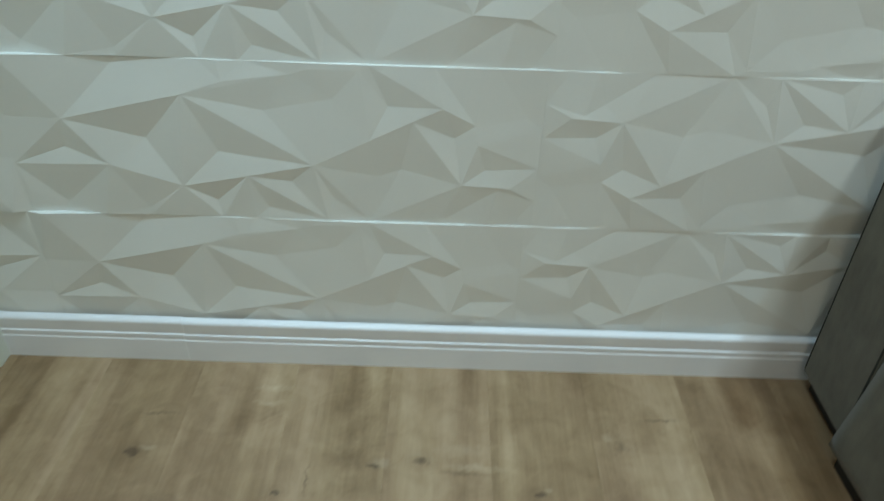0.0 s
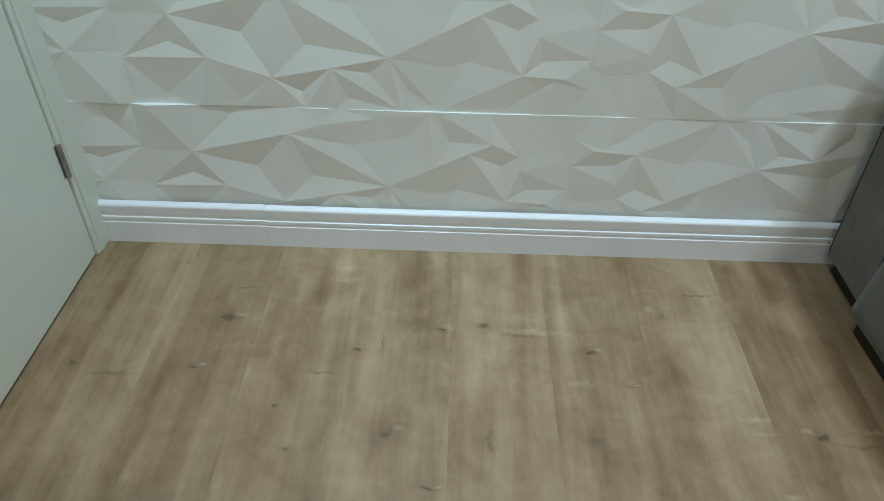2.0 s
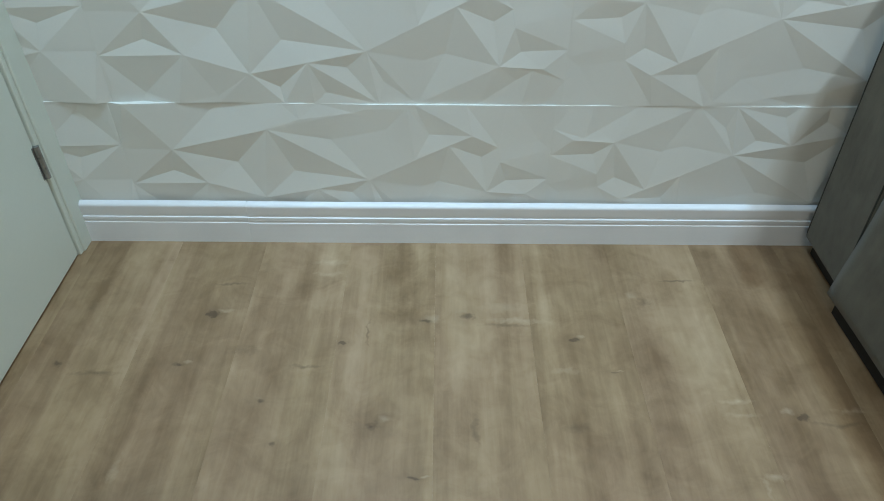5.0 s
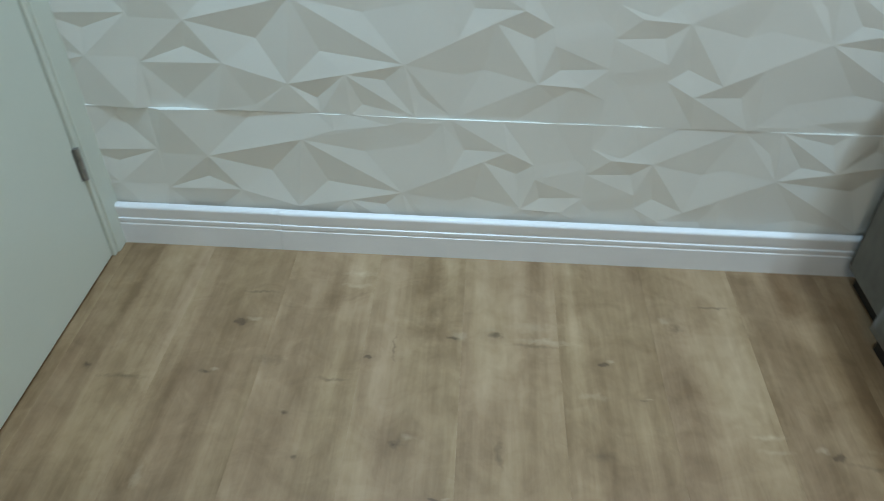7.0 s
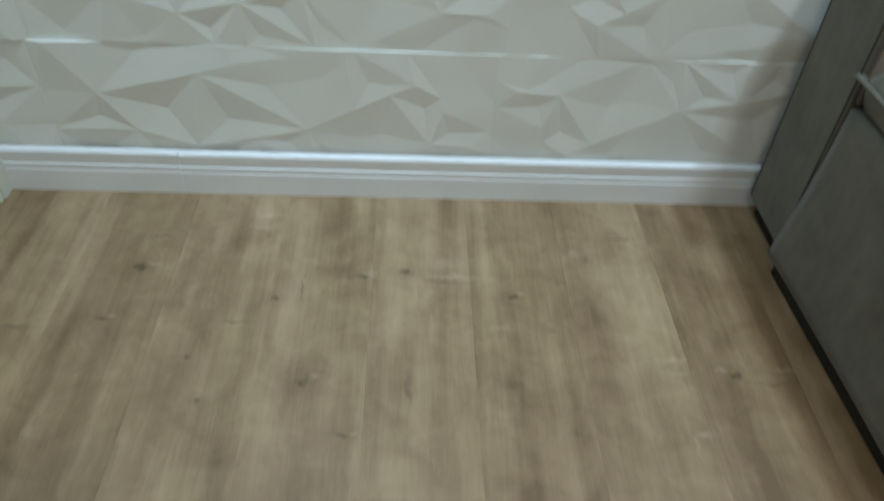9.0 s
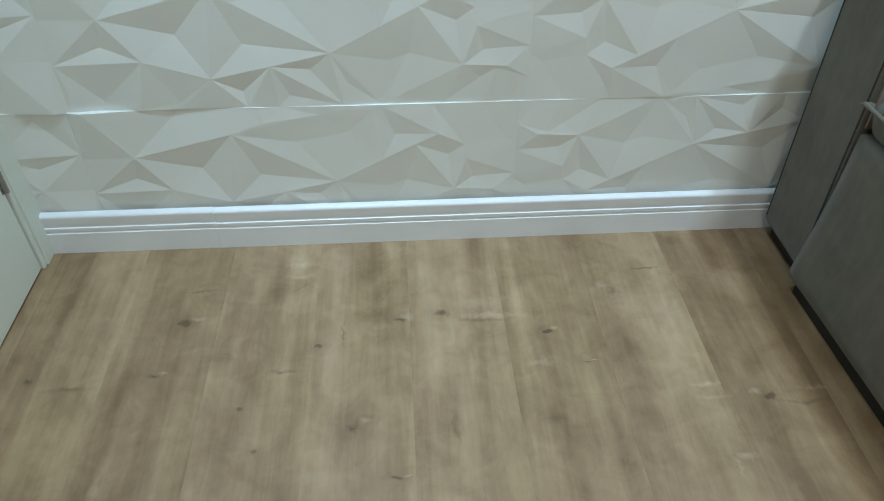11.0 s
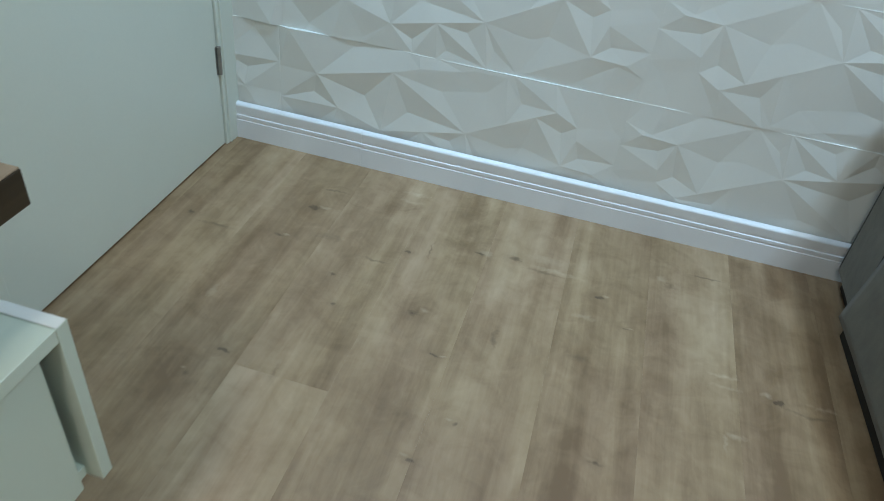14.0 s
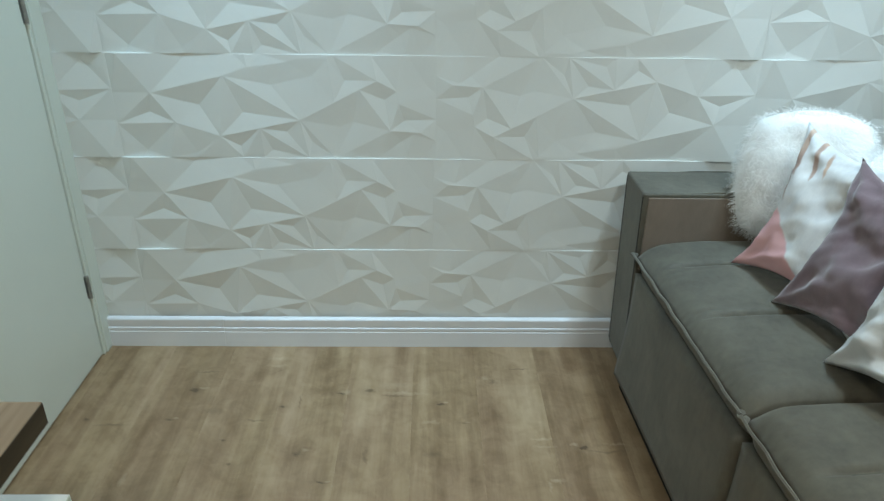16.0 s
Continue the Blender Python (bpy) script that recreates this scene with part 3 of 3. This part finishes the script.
def pillow_mesh(w, h, thick, seed, wrinkle=0.006, n=34, pinch=0.19, rounded=0.0):
    """A stuffed square cushion standing in its x-z plane, its lower left corner at the origin."""
    bm = bmesh.new()
    grid = {}
    for s in (-1, 1):
        for i in range(n + 1):
            for j in range(n + 1):
                u, v = 2 * i / n - 1, 2 * j / n - 1
                if s == 1 and (i in (0, n) or j in (0, n)):
                    grid[s, i, j] = grid[-1, i, j]
                    continue
                d = ((1 - u * u) * (1 - v * v)) ** 0.42
                x = u * (1 - pinch * (1 - v * v) * u * u)
                z = v * (1 - pinch * (1 - u * u) * v * v)
                x, z = x * math.sqrt(1 - rounded * v * v), z * math.sqrt(1 - rounded * u * u)
                k = noise.noise((u * 2.2 + seed, v * 2.2, s)) + 0.5 * noise.noise((u * 5 + seed, v * 4, s)) + 0.35 * noise.noise((u * 3 + v * 2.4 + seed, v * 9 - 5 * u, s))
                for cu, cv in ((-1, -1), (1, -1), (-1, 1), (1, 1)):  # folds that run out of the corners
                    rr = math.hypot(u - cu, v - cv)
                    k += 1.3 * math.sin(9 * math.atan2(abs(v - cv), abs(u - cu) + 1e-6) + seed) * rr * math.exp(-((rr - 0.25) / 0.55) ** 2)
                grid[s, i, j] = bm.verts.new(((x + 1) * w / 2 + 0.004 * k, s * thick / 2 * d + wrinkle * k * (0.3 + d), (z + 1) * h / 2))
        for i in range(n):
            for j in range(n):
                q = [grid[s, i, j], grid[s, i + 1, j], grid[s, i + 1, j + 1], grid[s, i, j + 1]]
                bm.faces.new(q if s < 0 else q[::-1])
    return bm


def stand(corner, along, up):
    """The pose of a cushion with its lower left corner, its bottom edge and its leaning side given."""
    a, u = Vector(along).normalized(), Vector(up).normalized()
    n = u.cross(a).normalized()
    u = a.cross(n).normalized()
    return Matrix.Translation(corner) @ Matrix((a, n, u)).transposed().to_4x4()


def pillow(name, corner, along, up, size, thick, material, label, seed, wrinkle=0.006):
    ob = part(name, pillow_mesh(size[0], size[1], thick, seed, wrinkle, 40, 0.235), material, None, label, True)
    ob.matrix_world = stand(corner, along, up)
    return tagged(ob, category="cushion", group="cushions on the sofa")


def fur_pillow(corner, along, up, size, thick, seed, label):
    t = new("fur_cushion")
    t.matrix_world = stand(corner, along, up)
    tagged(t, label, "cushion", "cushions on the sofa")
    body = pillow_mesh(size[0], size[1], thick, seed, 0.01, 20, 0.0, 0.34)
    body.normal_update()
    rng = random.Random(seed)
    faces = [(f.calc_center_median(), f.normal.copy(), f.calc_area()) for f in body.faces]
    mid = Vector((size[0] / 2, 0, size[1] / 2))
    verts, tris = [], []
    for c, nrm, ar in faces:
        if nrm.dot(c - mid) < 0:
            nrm = -nrm
        for k in range(max(3, int(ar * 80000))):
            p = c + Vector((rng.uniform(-0.012, 0.012), rng.uniform(-0.006, 0.006), rng.uniform(-0.012, 0.012)))
            d = (nrm + Vector((rng.gauss(0, 0.5), rng.gauss(0, 0.4), rng.gauss(-0.25, 0.45)))).normalized()
            ln = rng.uniform(0.010, 0.026)
            sd = d.orthogonal().normalized() * rng.uniform(0.0003, 0.0006)
            bend = Vector((rng.gauss(0, 0.006), rng.gauss(0, 0.006), -0.008))
            i = len(verts)
            m2 = p + d * ln * 0.55
            verts += [p - sd, p + sd, m2 - sd * 0.8, m2 + sd * 0.8, p + d * ln + bend]
            tris += [(i, i + 1, i + 3, i + 2), (i + 2, i + 3, i + 4)]
    part("pad", body, M_PAD, t, smooth=True)
    me = bpy.data.meshes.new("fur")
    me.from_pydata([tuple(v) for v in verts], [], tris)
    me.materials.append(M_FUR)
    fur = new("fur", me)
    fur.parent = t
    tagged(fur, "long white fur", kind="stuff")
    return t


fur_pillow((1.872, -0.237, 0.514), (0.95, -0.25, 0), (0.10, 0.02, 0.36), (0.33, 0.36), 0.15, 3, "fluffy white fur cushion against the sofa arm")
fur_pillow((2.02, -0.36, 0.512), (0.35, -0.94, 0), (0.24, 0.0, 0.36), (0.42, 0.40), 0.13, 5, "fluffy white fur cushion behind the others")
pillow("printed_cushion", (1.836, -0.376, 0.506), (0.11, -0.385, 0), (0.145, 0.005, 0.376), (0.40, 0.392), 0.075, M_PRINT, "white cushion printed with pink and brown watercolour", 7, 0.010)
pillow("velvet_cushion", (1.852, -0.578, 0.506), (0.09, -0.38, 0), (0.155, -0.02, 0.35), (0.40, 0.375), 0.085, M_MAUVE, "mauve velvet cushion leaning on the sofa", 11, 0.012)
pillow("satin_cushion", (1.853, -0.822, 0.506), (0.13, -0.375, 0), (0.128, -0.006, 0.358), (0.40, 0.38), 0.15, M_SATIN, "creased white satin cushion on the sofa seat", 15, 0.020)

# ---- floor planks ----
PW, X_SEAM = 0.196, 0.415


@functools.lru_cache(None)
def plank_mesh(x0, x1, length):
    """A board with fine broken edges; x0 to x1 is what is left of its width."""
    bm = boxed(((x0 + 0.00003, 0.00003, -0.009), (x1 - 0.00003, length - 0.00003, 0)))
    top = [e for e in bm.edges if all(v.co.z > -0.001 for v in e.verts)]
    bmesh.ops.bevel(bm, geom=top, offset=0.00006, segments=1, affect="EDGES")
    return mesh_of(bm, "plank", M_FLOOR)


# Tones of single planks; columns 5 and 6 also carry the sofa's shade.
PLANK_TONE_AND_SHADE = {(0, True): 0.72, (0, False): 0.52, (3, False): 0.54, (4, False): 0.50, (5, False): 0.31, (5, True): 0.28, (6, False): 0.23, (6, True): 0.23, (-1, True): 0.40}
rng = random.Random(4)
col = -3
while X_SEAM + col * PW < X1:
    x = X_SEAM + col * PW
    start = -0.798 if col == 0 else -rng.uniform(1.14, 1.37)
    y = start
    while y < 0.02:
        y += 1.38
    while y > Y1:
        y -= 1.38
        lo, hi = max(y, Y1 - 0.14), min(y + 1.38, 0.14)
        if hi - lo < 0.02:
            continue
        p = new("plank", plank_mesh(round(max(0, -0.14 - x), 4), round(min(PW, X1 + 0.14 - x), 4), round(hi - lo, 4)))
        p.location = (x, lo, rng.uniform(-0.00005, 0.0))
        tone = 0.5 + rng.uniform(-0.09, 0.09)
        if (col, y < -0.8) in PLANK_TONE_AND_SHADE:
            tone = PLANK_TONE_AND_SHADE[col, y < -0.8]
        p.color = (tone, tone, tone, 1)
        p.parent = floor
    col += 1

# ---- relief tiles on the back wall ----
TILE_W = 0.916
# Corners of the facets of one tile, 90 by 30 cm: cm across, cm up, mm of relief.
RIM = dict(TL=(0, 30, 0.0), BL=(0, 0, -0.0), TR=(90, 30, 0.0), BR=(90, 0, 0.0), Ta=(3, 30, 5.5), T1=(22, 30, -5.3), T2=(34.5, 30, -1.7), T3=(37.5, 30, -0.2),
    T4=(42, 30, -1.3), T5=(52, 30, 0.9), T6=(60, 30, 1.3), T7=(61.5, 30, 1.2), T8=(72, 30, 1.2), T9=(80, 30, 0.9), T10=(82, 30, 0.2), La=(0, 19, -0.2),
    L1=(0, 10, 0.4), Rg=(90, 19.5, -0.4), Rj=(90, 12, 0.2), Rm=(90, 5.5, 0.1), Ba=(6, 0, -3.4), Bb=(13.5, 0, 1.2), Bc=(21.5, 0, -1.3), Bd=(34.5, 0, -0.9),
    Be=(40.5, 0, 0.1), S=(53.5, 0, 0.5), U=(61, 0, -1.1), Bf=(73, 0, -0.7), Bg=(82, 0, 0.5), Bh=(86.5, 0, -0.9))
LEFT_HALF = dict(A=(10.5, 19, 2.2), B=(31, 24, 1.8), X4=(23.5, 15.5, -3.9), X5=(9.5, 13.5, -1.7), P=(16.5, 10.5, 2.6), X6=(7, 2, -3.9), X6b=(1, 4.5, 0.2), R=(28.5,
    6.5, 1.0), X7=(21.5, 1.5, -1.6), X1=(38, 26.5, 1.2), X2=(44, 21.5, -1.2), X3=(35.5, 13.5, -2.0), Q=(40, 9, 2.6), X9=(47.5, 8, -0.3), Xs=(43, 2.5,
    -0.8), Xr=(34, 3.5, -2.4))
RIGHT_HALF = dict(Tx=(49, 28, 0.2), Xt=(55.5, 24, -0.2), T5b=(52, 29, 1.1), T6b=(60, 29, 1.5), C=(51.5, 11.5, 2.2), Xc=(56, 19.5, 0.8), Xu=(54.5, 5, -0.4), Y=(61.5, 17,
    2.8), Z=(64.5, 23, -0.0), Z2=(68.5, 20.5, 3.4), V=(73.5, 23, 4.2), E=(79, 20, 1.8), X=(75.5, 17.5, 0.1), D=(77, 8.5, 3.0), M=(62.5, 9.5, -1.0),
    M2=(66.5, 11, -1.4), E2=(79.5, 16.5, 2.9), G=(87.5, 21.5, -0.6), K=(81, 11.5, 0.1), N=(85.5, 8, 2.4), W=(80.5, 5.5, 0.3), W2=(83.5, 7.5, 1.8))
CREASES = """A-Ta A-La A-T1 A-B A-X4 X4-B A-P A-L1 A-X5 X5-L1 X5-P T1-B L1-P P-X6 L1-X6 X6b-L1 X6b-X6 P-R P-X4 X4-R B-R P-X7 X7-R P-Bb X6-Ba
B-T2 T2-X1 B-X1 X1-T4 X1-Tx T3-X1 T5b-Tx B-Tx Tx-X2 B-X2 B-C X2-C B-X3 X3-C X3-R R-Q Q-C Q-X9 X9-C Q-S X9-S Q-Xs Xs-S Xs-Be R-Xr Xr-Q Xr-Bd Q-Bd C-S
T5b-T6b T5b-Xt T6b-Xt Tx-T5b T5-T5b T6-T6b Xt-Xc Xc-C Xc-Y C-Y Xt-C Y-Z2 Z2-V Y-Z Z-V T7-Z T7-V T6b-Y T8-E V-E V-T8 Z2-X X-V X-E X-D Z2-D C-Z2 C-M M-M2 M2-D C-U U-D M-U Xu-C Xu-U C-Xu Xu-S
D-Bf E-T9 E-T10 E-E2 E-G E2-G E2-Rj E2-K K-Rj K-D D-N N-Rj D-W2 D-W W-W2 W2-N E2-D E-D G-Rg W-Bg W2-Bh N-Rm W2-Rm D-E2 X7-Bc G-TR La-L1 TL-La"""


def tile_mesh(turned):
    """One relief tile, its lower left corner at the origin, facing -y; turned: upside down."""
    from mathutils.geometry import delaunay_2d_cdt
    design = {**RIM, **LEFT_HALF, **RIGHT_HALF}
    keys = list(design)
    flat = [Vector(design[k][:2]) for k in keys]
    edges = [tuple(keys.index(k) for k in e.split("-")) for e in CREASES.split()]
    pts, _, tris, source, _, _ = delaunay_2d_cdt(flat, edges, [], 0, 1e-5)
    bm = bmesh.new()
    vs = []
    w, h = TILE_W, 0.3008
    for p, src in zip(pts, source):
        x, z, y = p[0] / 90 * w, p[1] / 30 * h, -1.38 * design[keys[src[0]]][2] / 1000
        if turned:
            x, z = w - x, h - z
        vs.append(bm.verts.new((x, y, z)))
    for t in tris:
        bm.faces.new([vs[i] for i in t])
    rim = [e for e in bm.edges if e.is_boundary]
    r = bmesh.ops.extrude_edge_only(bm, edges=rim)
    for v in [g for g in r["geom"] if isinstance(g, bmesh.types.BMVert)]:
        v.co.y = 0.0135
    return mesh_of(bm, "tile", M_TILE)


@functools.lru_cache(None)
def cut_tile(turned, left, top):
    """A tile with a strip sawn off at its left or at its top."""
    me = tile_mesh(turned)
    bm = bmesh.new()
    bm.from_mesh(me)
    if left > 0:
        bmesh.ops.bisect_plane(bm, geom=bm.verts[:] + bm.edges[:] + bm.faces[:], plane_co=(left, 0, 0), plane_no=(1, 0, 0), clear_inner=True)
    if top < 0.3:
        bmesh.ops.bisect_plane(bm, geom=bm.verts[:] + bm.edges[:] + bm.faces[:], plane_co=(0, 0, top), plane_no=(0, 0, 1), clear_outer=True)
    bm.to_mesh(me)
    bm.free()
    return me


rng = random.Random(9)
for row in range(9):
    x0 = (0.136, 0.147, 0.153, 0.149, 0.146, 0.148, 0.147, 0.145, 0.145)[row]
    for k in range(-1, 3):
        t = new("tile", cut_tile(k % 2 == 1, TILE_W - x0 - 0.10 if k == -1 else 0, 0.18 if row == 8 else 1))
        t.location = (x0 + TILE_W * k, 0.0075 + rng.uniform(-0.0002, 0.0002), 0.0485 + 0.3008 * row)
        t.rotation_euler = (radians(rng.uniform(0.37, 0.41)), radians(rng.uniform(-0.02, 0.02)), 0)
        t.parent = wall_back
